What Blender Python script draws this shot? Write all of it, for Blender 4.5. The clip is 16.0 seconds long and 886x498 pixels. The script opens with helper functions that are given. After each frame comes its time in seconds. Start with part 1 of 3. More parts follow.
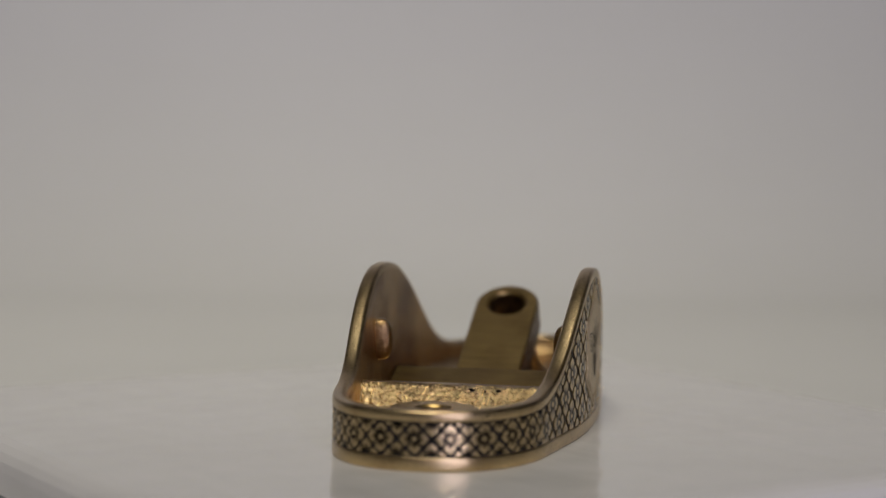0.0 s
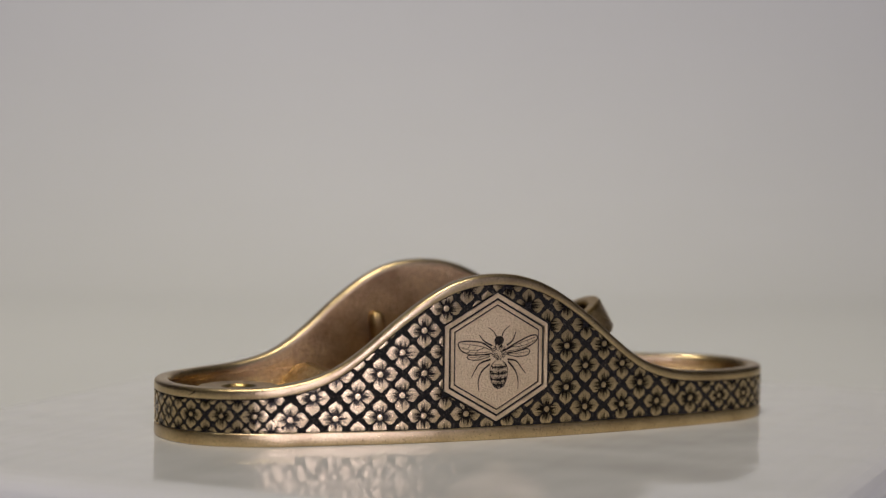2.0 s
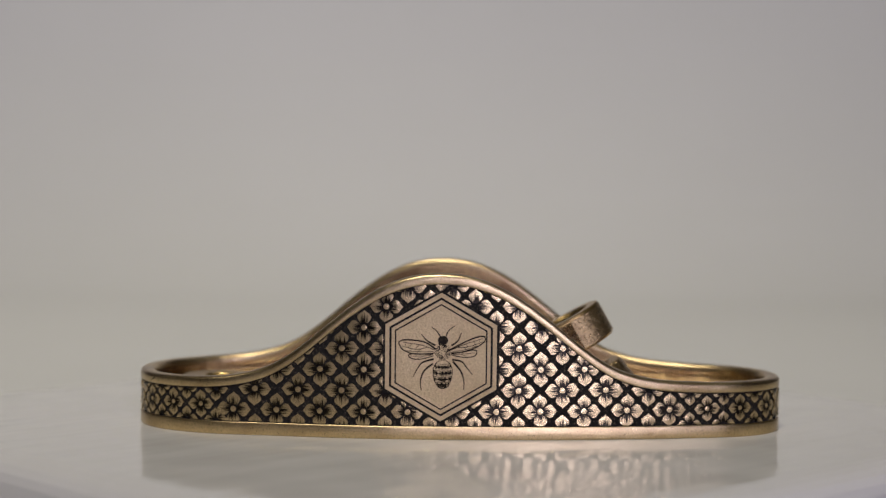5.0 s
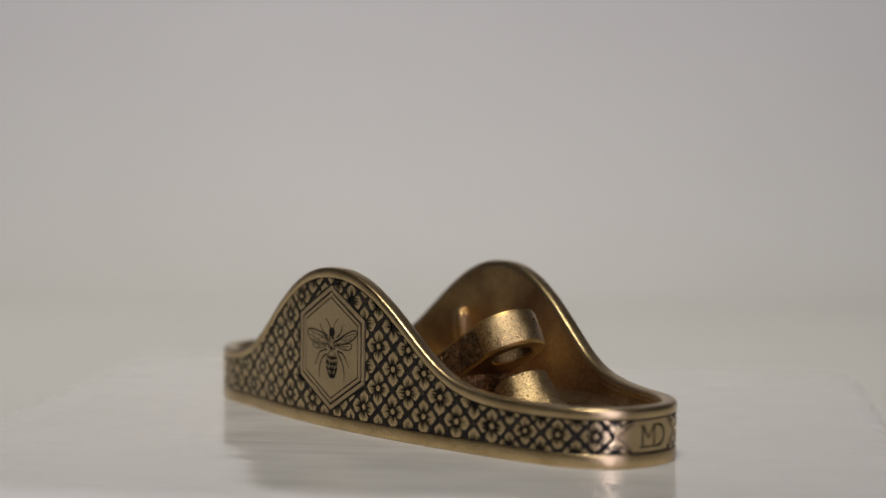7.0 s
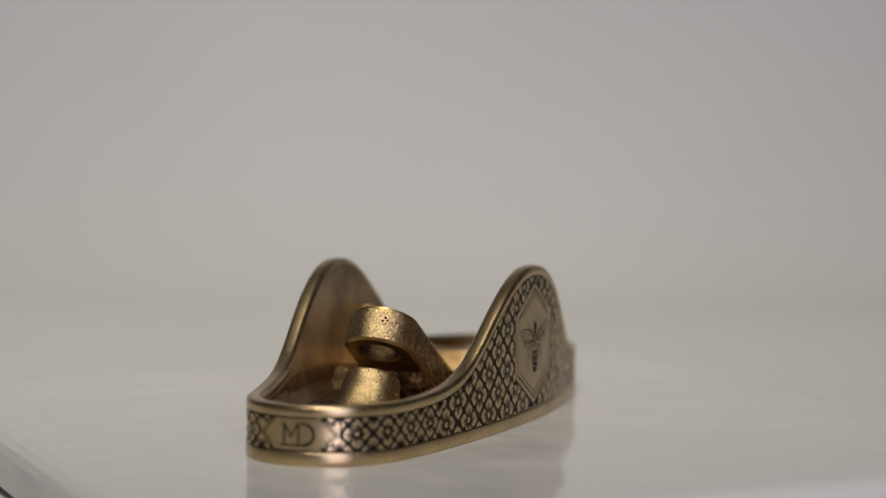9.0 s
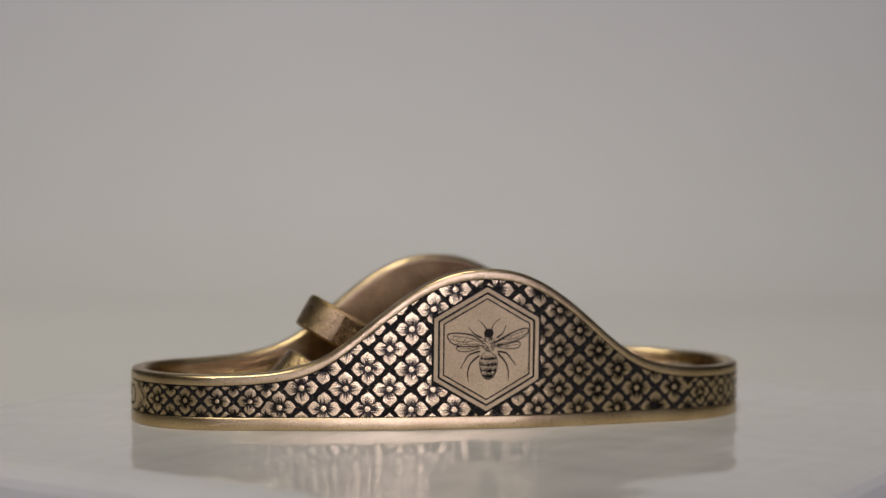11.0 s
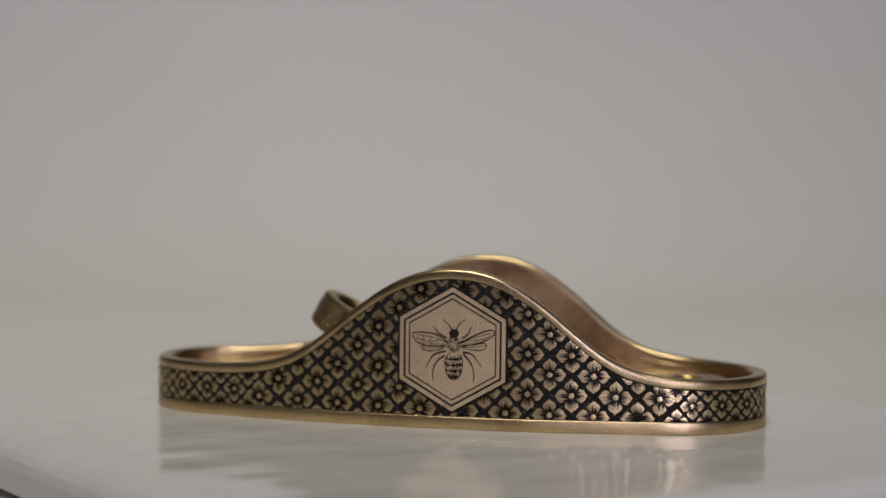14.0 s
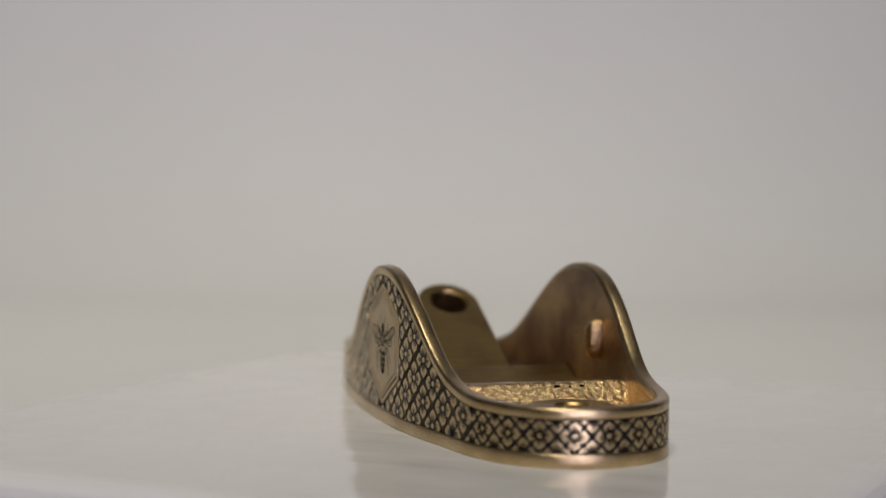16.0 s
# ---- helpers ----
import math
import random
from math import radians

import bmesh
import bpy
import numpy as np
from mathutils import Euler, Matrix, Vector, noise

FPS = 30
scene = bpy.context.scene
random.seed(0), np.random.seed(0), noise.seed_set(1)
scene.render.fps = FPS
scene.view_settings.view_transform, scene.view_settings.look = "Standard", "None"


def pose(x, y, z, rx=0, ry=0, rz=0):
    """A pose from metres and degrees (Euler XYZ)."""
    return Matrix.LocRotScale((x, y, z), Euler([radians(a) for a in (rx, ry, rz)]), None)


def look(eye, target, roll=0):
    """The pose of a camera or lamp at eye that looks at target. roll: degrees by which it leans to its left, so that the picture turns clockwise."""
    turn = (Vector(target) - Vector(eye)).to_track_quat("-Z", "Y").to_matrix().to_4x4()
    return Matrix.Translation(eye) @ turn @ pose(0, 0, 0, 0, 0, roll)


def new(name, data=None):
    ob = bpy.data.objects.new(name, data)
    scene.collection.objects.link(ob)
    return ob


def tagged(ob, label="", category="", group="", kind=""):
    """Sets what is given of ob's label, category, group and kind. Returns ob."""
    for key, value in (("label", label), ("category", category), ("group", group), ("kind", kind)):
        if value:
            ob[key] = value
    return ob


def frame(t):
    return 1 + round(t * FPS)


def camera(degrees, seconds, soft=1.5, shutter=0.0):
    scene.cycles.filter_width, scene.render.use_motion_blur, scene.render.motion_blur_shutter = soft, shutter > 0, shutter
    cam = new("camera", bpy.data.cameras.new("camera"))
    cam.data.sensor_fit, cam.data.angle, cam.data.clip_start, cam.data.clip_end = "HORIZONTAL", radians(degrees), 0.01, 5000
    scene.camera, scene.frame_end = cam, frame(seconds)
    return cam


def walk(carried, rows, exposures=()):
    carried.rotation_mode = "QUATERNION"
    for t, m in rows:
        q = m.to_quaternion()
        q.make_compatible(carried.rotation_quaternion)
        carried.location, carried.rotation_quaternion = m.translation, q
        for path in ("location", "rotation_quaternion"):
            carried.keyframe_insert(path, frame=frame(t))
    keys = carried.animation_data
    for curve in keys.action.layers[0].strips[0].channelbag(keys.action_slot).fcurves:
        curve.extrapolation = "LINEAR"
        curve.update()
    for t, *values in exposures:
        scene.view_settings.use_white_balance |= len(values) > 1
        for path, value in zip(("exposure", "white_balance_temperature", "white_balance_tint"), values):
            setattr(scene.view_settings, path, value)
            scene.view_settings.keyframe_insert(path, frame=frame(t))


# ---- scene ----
cam = camera(26.496, 16.0, soft=1.4)
cam.data.dof.use_dof = True
cam.data.dof.focus_distance = 0.402
cam.data.dof.aperture_fstop = 8.2
EYE = (0.0, -0.42940, 0.06579)
CAM_POSE = Matrix.Translation(EYE) @ (pose(0, 0, 0, 0, 0, 0.400) @ pose(0, 0, 0, 90 - 3.618, 0, 0) @ pose(0, 0, 0, 0, 0, 0.664))
walk(cam, [(0.0, CAM_POSE), (16.0, CAM_POSE)],
     [(0.0, -0.19), (1.5, -0.02), (2.5, 0.05), (3.2, 0.04), (5.5, -0.08), (6.0, -0.05), (7.0, 0.06), (8.2, 0.03), (9.0, -0.02), (10.2, -0.07), (12.5, -0.27), (13.5, -0.25), (14.0, -0.20), (14.5, -0.04), (16.0, 0.09)])

# ---- light ----
world = bpy.data.worlds.new("world")
scene.world = world
world.use_nodes = True
world.node_tree.nodes["Background"].inputs[0].default_value = (0.8, 0.85, 1.0, 1)
world.node_tree.nodes["Background"].inputs[1].default_value = 0.05


def area(name, eye, target, sx, sy, power, colour, spread=180):
    data = bpy.data.lights.new(name, "AREA")
    data.shape, data.size, data.size_y, data.energy, data.color = "RECTANGLE", sx, sy, power, colour
    data.spread = radians(spread)
    ob = new(name, data)
    ob.matrix_world = look(eye, target)
    return ob


# unseen sources placed by the highlights; narrow spreads stand in for lens vignetting
area("tall_front_light", (0.55, -1.95, 0.26), (-0.02, 0.25, 0.04), 0.36, 1.5, 2.4, (0.71, 0.68, 1.0), 58)
area("overhead_light", (-0.10, -0.55, 1.45), (-0.06, 0.30, 0.08), 0.40, 0.40, 2.2, (1.0, 0.95, 0.83), 57)


# ---- materials ----
def material(name):
    m = bpy.data.materials.new(name)
    m.use_nodes = True
    nt = m.node_tree
    return m, nt, nt.nodes["Principled BSDF"]


def coords(nt, scale=(1, 1, 1)):
    tc = nt.nodes.new("ShaderNodeTexCoord")
    mp = nt.nodes.new("ShaderNodeMapping")
    mp.inputs["Scale"].default_value = scale
    nt.links.new(tc.outputs["Object"], mp.inputs[0])
    return mp.outputs[0]


def noise_tex(nt, vec, scale, detail=4, rough=0.6):
    n = nt.nodes.new("ShaderNodeTexNoise")
    n.inputs["Scale"].default_value, n.inputs["Detail"].default_value, n.inputs["Roughness"].default_value = scale, detail, rough
    nt.links.new(vec, n.inputs["Vector"])
    return n.outputs["Fac"]


def ramp(nt, fac, stops):
    r = nt.nodes.new("ShaderNodeValToRGB")
    el = r.color_ramp.elements
    while len(el) < len(stops):
        el.new(0.5)
    for e, (p, c) in zip(el, stops):
        e.position = p
        e.color = (*c, 1) if len(c) == 3 else c
    nt.links.new(fac, r.inputs[0])
    return r.outputs[0]


def mixed(nt, fac, a, b, mode="MIX"):
    m = nt.nodes.new("ShaderNodeMix")
    m.data_type, m.blend_type = "RGBA", mode
    for sock, val in ((m.inputs[0], fac), (m.inputs[6], a), (m.inputs[7], b)):
        if isinstance(val, bpy.types.NodeSocket):
            nt.links.new(val, sock)
        else:
            sock.default_value = val if isinstance(val, float) else (*val, 1)
    return m.outputs[2]


def bumped(nt, bsdf, height, strength, distance):
    b = nt.nodes.new("ShaderNodeBump")
    b.inputs["Strength"].default_value, b.inputs["Distance"].default_value = strength, distance
    nt.links.new(height, b.inputs["Height"])
    nt.links.new(b.outputs[0], bsdf.inputs["Normal"])


def to_range(nt, fac, lo, hi):
    m = nt.nodes.new("ShaderNodeMapRange")
    m.inputs[3].default_value, m.inputs[4].default_value = lo, hi
    nt.links.new(fac, m.inputs[0])
    return m.outputs[0]


def metal(name, light, dark, rough, grain, relief, depth, stain=0.35, stretch=(1, 1, 1), stain_scale=90, detail=5, speckle=0.35):
    """Brass with a fine grain, tarnish in soft stains and uneven gloss."""
    m, nt, b = material(name)
    v = coords(nt, stretch)
    fine = noise_tex(nt, v, grain, detail, 0.6)
    broad = noise_tex(nt, coords(nt), stain_scale, 3, 0.55)
    tarnish = ramp(nt, broad, [(0.42, (0, 0, 0)), (0.68, (stain, stain, stain))])
    col = mixed(nt, tarnish, light, dark)
    col = mixed(nt, speckle, col, ramp(nt, fine, [(0.3, (0.45, 0.45, 0.45)), (0.7, (1.25, 1.25, 1.25))]), "MULTIPLY")
    nt.links.new(col, b.inputs["Base Color"])
    b.inputs["Metallic"].default_value = 1.0
    nt.links.new(to_range(nt, fine, rough - 0.08, rough + 0.1), b.inputs["Roughness"])
    bumped(nt, b, fine, relief, depth)
    return m


BRASS = metal("brushed_brass", (0.63, 0.48, 0.262), (0.40, 0.28, 0.14), 0.29, 2300, 0.35, 0.00016, 0.7)
PANEL = metal("satin_brass_panel", (0.64, 0.495, 0.285), (0.49, 0.365, 0.195), 0.31, 2200, 0.9, 0.0003, 0.4)
CAST = metal("cast_bronze_patina", (0.56, 0.385, 0.178), (0.16, 0.08, 0.037), 0.30, 1300, 0.7, 0.0004, 0.82, (1, 1, 1), 60, speckle=0.5)
ROUGHCAST = metal("sand_cast_bronze", (0.66, 0.48, 0.245), (0.36, 0.24, 0.11), 0.28, 2500, 0.9, 0.00028, 0.45, (1, 1, 1), 420, detail=2, speckle=0.6)
GLITTER = metal("glittering_cast_bronze", (0.66, 0.475, 0.24), (0.30, 0.19, 0.09), 0.22, 2900, 1.0, 0.00026, 0.45, (1, 1, 1), 600, detail=1, speckle=0.75)
BED = metal("machined_brass_bed", (0.55, 0.38, 0.15), (0.27, 0.17, 0.065), 0.30, 500, 0.35, 0.0003, 0.5, (4, 0.15, 4))
# darker copy of the cast bronze; on the web it paints in shade
FLOORCAST = metal("dark_and_shaded_cast_bronze", (0.33, 0.205, 0.10), (0.07, 0.04, 0.02), 0.26, 900, 1.0, 0.001, 0.95, (1, 1, 1), 200)
# dark colour stands in for the shade inside the hole
BORE = metal("shaded_bore", (0.14, 0.088, 0.042), (0.035, 0.02, 0.011), 0.42, 900, 0.9, 0.0008, 0.9)


def dark_material():
    m, nt, b = material("blackened_engraved_ground")
    v = coords(nt)
    f = noise_tex(nt, v, 1700, 4, 0.7)
    nt.links.new(ramp(nt, f, [(0.35, (0.006, 0.005, 0.005)), (0.56, (0.014, 0.012, 0.011)), (0.72, (0.14, 0.115, 0.08))]), b.inputs["Base Color"])
    b.inputs["Roughness"].default_value = 0.5
    b.inputs["Specular IOR Level"].default_value = 0.14
    bumped(nt, b, f, 0.9, 0.0005)
    return m


def petal_material():
    """Engraved petals: bright brass tips, strokes of black running out from the heart of the flower."""
    m, nt, b = material("engraved_brass_petal")
    uv = nt.nodes.new("ShaderNodeUVMap")
    uv.uv_map = "petal"
    mp = nt.nodes.new("ShaderNodeMapping")
    mp.inputs["Scale"].default_value = (9.0, 0.4, 1)
    nt.links.new(uv.outputs[0], mp.inputs[0])
    stroke = noise_tex(nt, mp.outputs[0], 3.0, 2, 0.5)
    sep = nt.nodes.new("ShaderNodeSeparateXYZ")
    nt.links.new(uv.outputs[0], sep.inputs[0])

    def calc(op, a, b, c=None):
        n = nt.nodes.new("ShaderNodeMath")
        n.operation = op
        for k, val in enumerate((a, b, c)):
            if isinstance(val, bpy.types.NodeSocket):
                nt.links.new(val, n.inputs[k])
            elif val is not None:
                n.inputs[k].default_value = val
        return n.outputs[0]

    across = calc("ABSOLUTE", calc("SUBTRACT", calc("FRACT", sep.outputs[0], None), 0.5), None)
    reach = calc("MULTIPLY_ADD", across, 0.85, sep.outputs[1])
    mark = calc("ADD", calc("MULTIPLY_ADD", stroke, -1.5, reach), 0.25)
    ink = ramp(nt, mark, [(0.0, (1, 1, 1)), (0.07, (0.75, 0.75, 0.75)), (0.17, (0.3, 0.3, 0.3)), (0.36, (0.03, 0.03, 0.03))])
    fine = noise_tex(nt, coords(nt), 1500, 4, 0.6)
    light = mixed(nt, 0.4, (0.65, 0.495, 0.27), ramp(nt, fine, [(0.3, (0.5, 0.5, 0.5)), (0.7, (1.2, 1.2, 1.2))]), "MULTIPLY")
    nt.links.new(mixed(nt, ink, light, (0.02, 0.016, 0.012)), b.inputs["Base Color"])
    b.inputs["Metallic"].default_value = 0.95
    b.inputs["Roughness"].default_value = 0.27
    bumped(nt, b, fine, 0.4, 0.0002)
    return m


DARK = dark_material()
PETAL = petal_material()


def ink_material():
    m, nt, b = material("black_engraving_fill")
    f = noise_tex(nt, coords(nt), 2500, 3, 0.7)
    nt.links.new(ramp(nt, f, [(0.45, (0.012, 0.009, 0.007)), (0.8, (0.05, 0.035, 0.022))]), b.inputs["Base Color"])
    b.inputs["Roughness"].default_value = 0.7
    b.inputs["Specular IOR Level"].default_value = 0.12
    return m


INK = ink_material()


def glaze_material():
    m, nt, b = material("white_glazed_ceramic")
    v = coords(nt)
    veil = noise_tex(nt, v, 14, 4, 0.6)
    col = mixed(nt, ramp(nt, veil, [(0.4, (0, 0, 0)), (0.75, (0.5, 0.5, 0.5))]), (0.66, 0.645, 0.625), (0.58, 0.56, 0.535))
    nt.links.new(col, b.inputs["Base Color"])
    b.inputs["Roughness"].default_value = 0.10
    b.inputs["IOR"].default_value = 1.40
    # brush-like ripples along one edge of the tile, over a slow unevenness
    turned = nt.nodes.new("ShaderNodeMapping")
    turned.inputs["Rotation"].default_value = (0, 0, radians(-45))
    nt.links.new(v, turned.inputs[0])
    drawn = nt.nodes.new("ShaderNodeMapping")
    drawn.inputs["Scale"].default_value = (0.16, 1, 1)
    nt.links.new(turned.outputs[0], drawn.inputs[0])
    streak = noise_tex(nt, drawn.outputs[0], 75, 2, 0.45)
    wave = noise_tex(nt, v, 24, 2, 0.45)
    bumped(nt, b, mixed(nt, 0.22, wave, streak), 0.34, 0.005)
    return m


def plaster_material(name, a, c, scale):
    m, nt, b = material(name)
    n = noise_tex(nt, coords(nt), scale, 4, 0.6)
    nt.links.new(ramp(nt, n, [(0.3, a), (0.7, c)]), b.inputs["Base Color"])
    b.inputs["Roughness"].default_value = 0.85
    bumped(nt, b, noise_tex(nt, coords(nt), 180, 3, 0.6), 0.1, 0.001)
    return m


GLAZE = glaze_material()
PAPER = plaster_material("grey_backdrop_paper", (0.56, 0.555, 0.54), (0.59, 0.585, 0.57), 3)
SMUDGE = plaster_material("grey_smudge", (0.42, 0.42, 0.41), (0.46, 0.46, 0.45), 400)
WALLS = plaster_material("white_wall_paint", (0.76, 0.755, 0.735), (0.81, 0.80, 0.78), 2)
WOOD = plaster_material("brown_floor", (0.20, 0.15, 0.10), (0.28, 0.21, 0.14), 6)
RUBBER = plaster_material("black_plastic", (0.03, 0.03, 0.03), (0.05, 0.05, 0.05), 80)


# ---- mesh helpers ----
def mesh_ob(name, verts, faces, mat, parent=None, label="", smooth=False):
    me = bpy.data.meshes.new(name)
    me.from_pydata([tuple(v) for v in verts], [], faces)
    me.validate()
    me.materials.append(mat)
    if smooth:
        me.polygons.foreach_set("use_smooth", [True] * len(me.polygons))
    ob = new(name, me)
    if parent:
        ob.parent = parent
    return tagged(ob, label)


def bm_ob(name, bm, mat, parent=None, label="", smooth=False):
    bmesh.ops.recalc_face_normals(bm, faces=bm.faces)
    me = bpy.data.meshes.new(name)
    bm.to_mesh(me)
    bm.free()
    me.materials.append(mat)
    if smooth:
        me.polygons.foreach_set("use_smooth", [True] * len(me.polygons))
    ob = new(name, me)
    if parent:
        ob.parent = parent
    return tagged(ob, label)


def box(name, lo, hi, mat, bevel=0.0, parent=None):
    bm = bmesh.new()
    bmesh.ops.create_cube(bm, size=1.0)
    for v in bm.verts:
        v.co = [lo[i] + (v.co[i] + 0.5) * (hi[i] - lo[i]) for i in range(3)]
    if bevel:
        bmesh.ops.bevel(bm, geom=bm.edges[:], offset=bevel, segments=2, affect="EDGES")
    return bm_ob(name, bm, mat, parent)


# ---- the backdrop and table, in an unseen added room ----
def build_room():
    x0, x1, y0, y1, z0, z1 = -1.7, 1.7, -2.1, 1.2, -0.80, 1.75
    t = 0.1
    # unseen shell, added to bounce light and give the brass something to reflect
    tagged(box("floor", (x0 - t, y0 - t, z0 - t), (x1 + t, y1 + t, z0), WOOD), "unseen brown floor of the added room", "floor", kind="structure")
    tagged(box("ceiling", (x0 - t, y0 - t, z1), (x1 + t, y1 + t, z1 + t), WALLS), "unseen white ceiling added to bounce light", "ceiling", kind="structure")
    tagged(box("wall_north", (x0, y1, z0), (x1, y1 + t, z1), WALLS), "unseen off-white wall added to bounce light onto the brass", "wall", kind="structure")
    tagged(box("wall_east", (x1, y0, z0), (x1 + t, y1, z1), WALLS), "unseen off-white wall added to bounce light onto the brass", "wall", kind="structure")
    tagged(box("wall_west", (x0 - t, y0, z0), (x0, y1, z1), WALLS), "unseen off-white wall added to bounce light onto the brass", "wall", kind="structure")
    tagged(box("wall_south", (x0, y0 - t, z0), (x1, y0, z1), WALLS), "unseen off-white wall added to bounce light onto the brass", "wall", kind="structure")
    # seamless sweep of grey paper: table part, bend, upright part
    prof = [(-0.21, TABLE_Z)]
    prof += [(0.42, TABLE_Z)]
    for i in range(1, 13):
        a = math.pi / 2 * i / 12
        prof.append((0.42 + 0.30 * math.sin(a), TABLE_Z + 0.30 * (1 - math.cos(a))))
    prof.append((0.72, 1.2))
    verts, faces = [], []
    n = len(prof)
    for x in (-0.55, 0.55):
        verts += [(x, y, z) for y, z in prof]
    for x in (-0.55, 0.55):
        for i, (y, z) in enumerate(prof):
            dy, dz = (0, -0.004) if i < 2 else ((0.004, 0) if i == n - 1 else (0.003, -0.003))
            verts.append((x, y + dy, z + dz))
    for i in range(n - 1):
        faces.append((i, n + i, n + i + 1, i + 1))
        faces.append((2 * n + i, 2 * n + i + 1, 3 * n + i + 1, 3 * n + i))
        faces.append((i, i + 1, 2 * n + i + 1, 2 * n + i))
        faces.append((n + i, 3 * n + i, 3 * n + i + 1, n + i + 1))
    faces += [(0, 2 * n, 3 * n, n), (n - 1, 2 * n - 1, 4 * n - 1, 3 * n - 1)]
    tagged(mesh_ob("backdrop", verts, faces, PAPER, smooth=False), "plain pale grey seamless backdrop behind the tile", "backdrop", kind="structure")
    # a faint mark on the upright paper
    rng = random.Random(5)
    edge = [(0.0021 * rng.uniform(0.75, 1.2) * math.cos(radians(a)), 0.0024 * rng.uniform(0.75, 1.2) * math.sin(radians(a))) for a in range(0, 360, 24)]
    n = len(edge)
    tilt = Matrix.Translation((-0.1262, 0.6006, 0.0420)) @ Matrix.Rotation(radians(37.0), 4, "X")
    spot = [tilt @ Vector((x, y, h)) for h in (0.0022, 0.0004) for x, y in edge]
    tagged(mesh_ob("smudge", spot, [tuple(range(n)), tuple(range(2 * n - 1, n - 1, -1))] + [((i + 1) % n, i, n + i, n + (i + 1) % n) for i in range(n)], SMUDGE), "faint grey smudge on the pale backdrop", "smudge")
    # table under the backdrop
    tb = tagged(new("table"), "plain white table carrying the backdrop", "table")
    tb.location = (0, 0.15, z0)
    h = TABLE_Z - 0.005 - z0
    box("tabletop", (-0.95, -0.37, h - 0.03), (0.95, 0.4, h), WALLS, 0.003, tb)
    for sx in (-0.9, 0.9):
        for sy in (-0.32, 0.35):
            box("leg", (sx - 0.025, sy - 0.025, 0), (sx + 0.025, sy + 0.025, h - 0.03), WALLS, 0.003, tb)


TILE_T, SPIN_H = 0.0105, 0.0015
TABLE_Z = -TILE_T - SPIN_H


def build_turntable():
    bm = bmesh.new()
    bmesh.ops.create_cone(bm, cap_ends=True, segments=48, radius1=0.062, radius2=0.060, depth=SPIN_H - 0.0005)
    ob = bm_ob("turntable", bm, RUBBER)
    for v in ob.data.vertices:
        v.co.z += -TILE_T - (SPIN_H - 0.0005) / 2
    bm = bmesh.new()
    bmesh.ops.create_cone(bm, cap_ends=True, segments=48, radius1=0.05, radius2=0.05, depth=0.0005)
    for v in bm.verts:
        v.co.z += TABLE_Z + 0.00025
    bm_ob("base", bm, RUBBER, ob)
    return tagged(ob, "thin round black plastic turntable under the white tile", "turntable")


def build_tile():
    """A 200 mm square of glazed ceramic with softly rounded corners and edges."""
    half, r = 0.1035, 0.006
    ring = []
    for cx, cy, a0 in ((1, 1, 0), (-1, 1, 90), (-1, -1, 180), (1, -1, 270)):
        for i in range(5):
            a = radians(a0 + 90 * i / 4)
            ring.append((cx * (half - r) + r * math.cos(a), cy * (half - r) + r * math.sin(a)))
    levels = [(0.0006, -TILE_T), (0, -TILE_T + 0.0006), (0, -0.0050), (0.0006, -0.0032), (0.0018, -0.0017), (0.0036, -0.0007), (0.0060, -0.00015), (0.0085, 0)]
    verts, faces, n = [], [], len(ring)
    for inset, z in levels:
        k = (half - inset) / half
        verts += [(x * k, y * k, z) for x, y in ring]
    rot = Matrix.Rotation(radians(45), 4, "Z")
    verts = [rot @ Vector(v) + Vector((-0.0024, -0.0012, 0)) for v in verts]

    def wall(j0, j1):
        return [(j * n + i, j * n + (i + 1) % n, (j + 1) * n + (i + 1) % n, (j + 1) * n + i) for j in range(j0, j1) for i in range(n)]

    body = tagged(mesh_ob("ceramic_tile", verts[:3 * n], wall(0, 2) + [tuple(range(n - 1, -1, -1))], GLAZE), "square white glazed ceramic tile with a slightly wavy gloss", "tile")
    mesh_ob("glazed_face", verts[2 * n:], wall(0, len(levels) - 3) + [tuple(range((len(levels) - 3) * n, (len(levels) - 2) * n))], GLAZE, body, "glossy white glazed top face")
    return body


# ---- the plane body: outline and heights ----
MM = 0.001
TOE, HEEL = -68.0, 75.4


def outline_xy():
    """Outer plan of the body: bowed sides, blunt bowed ends, soft corners (millimetres, anticlockwise from the middle of the near side)."""
    def inside(x, y):
        a = 25.42 - 0.0284 * x - (0.0018 * x * x if x > 0 else 6.08 * (1 - math.exp(-abs(x / 40) ** 2.6))) - abs(y)
        b = HEEL - x - 0.0085 * (y + 2.8) ** 2 if x > 0 else x - TOE - 0.0226 * y * y
        k = 12.7
        h = max(k - abs(a - b), 0) / k
        return min(a, b) - h * h * k / 4
    pts = []
    for i in range(1440):
        an = 2 * math.pi * i / 1440 - math.pi / 2
        c, s = math.cos(an), math.sin(an)
        lo, hi = 5.0, 100.0
        for _ in range(30):
            mid = (lo + hi) / 2
            if inside(mid * c, mid * s) > 0:
                lo = mid
            else:
                hi = mid
        pts.append((lo * c, lo * s))
    return np.array(pts)


_P = outline_xy()
_L = np.concatenate([[0], np.cumsum(np.hypot(*np.diff(np.vstack([_P, _P[:1]]), axis=0).T))])
PERIM = _L[-1]
_PX, _PY = np.append(_P[:, 0], _P[0, 0]), np.append(_P[:, 1], _P[0, 1])


def plan(s):
    s = s % PERIM
    return float(np.interp(s, _L, _PX)), float(np.interp(s, _L, _PY))


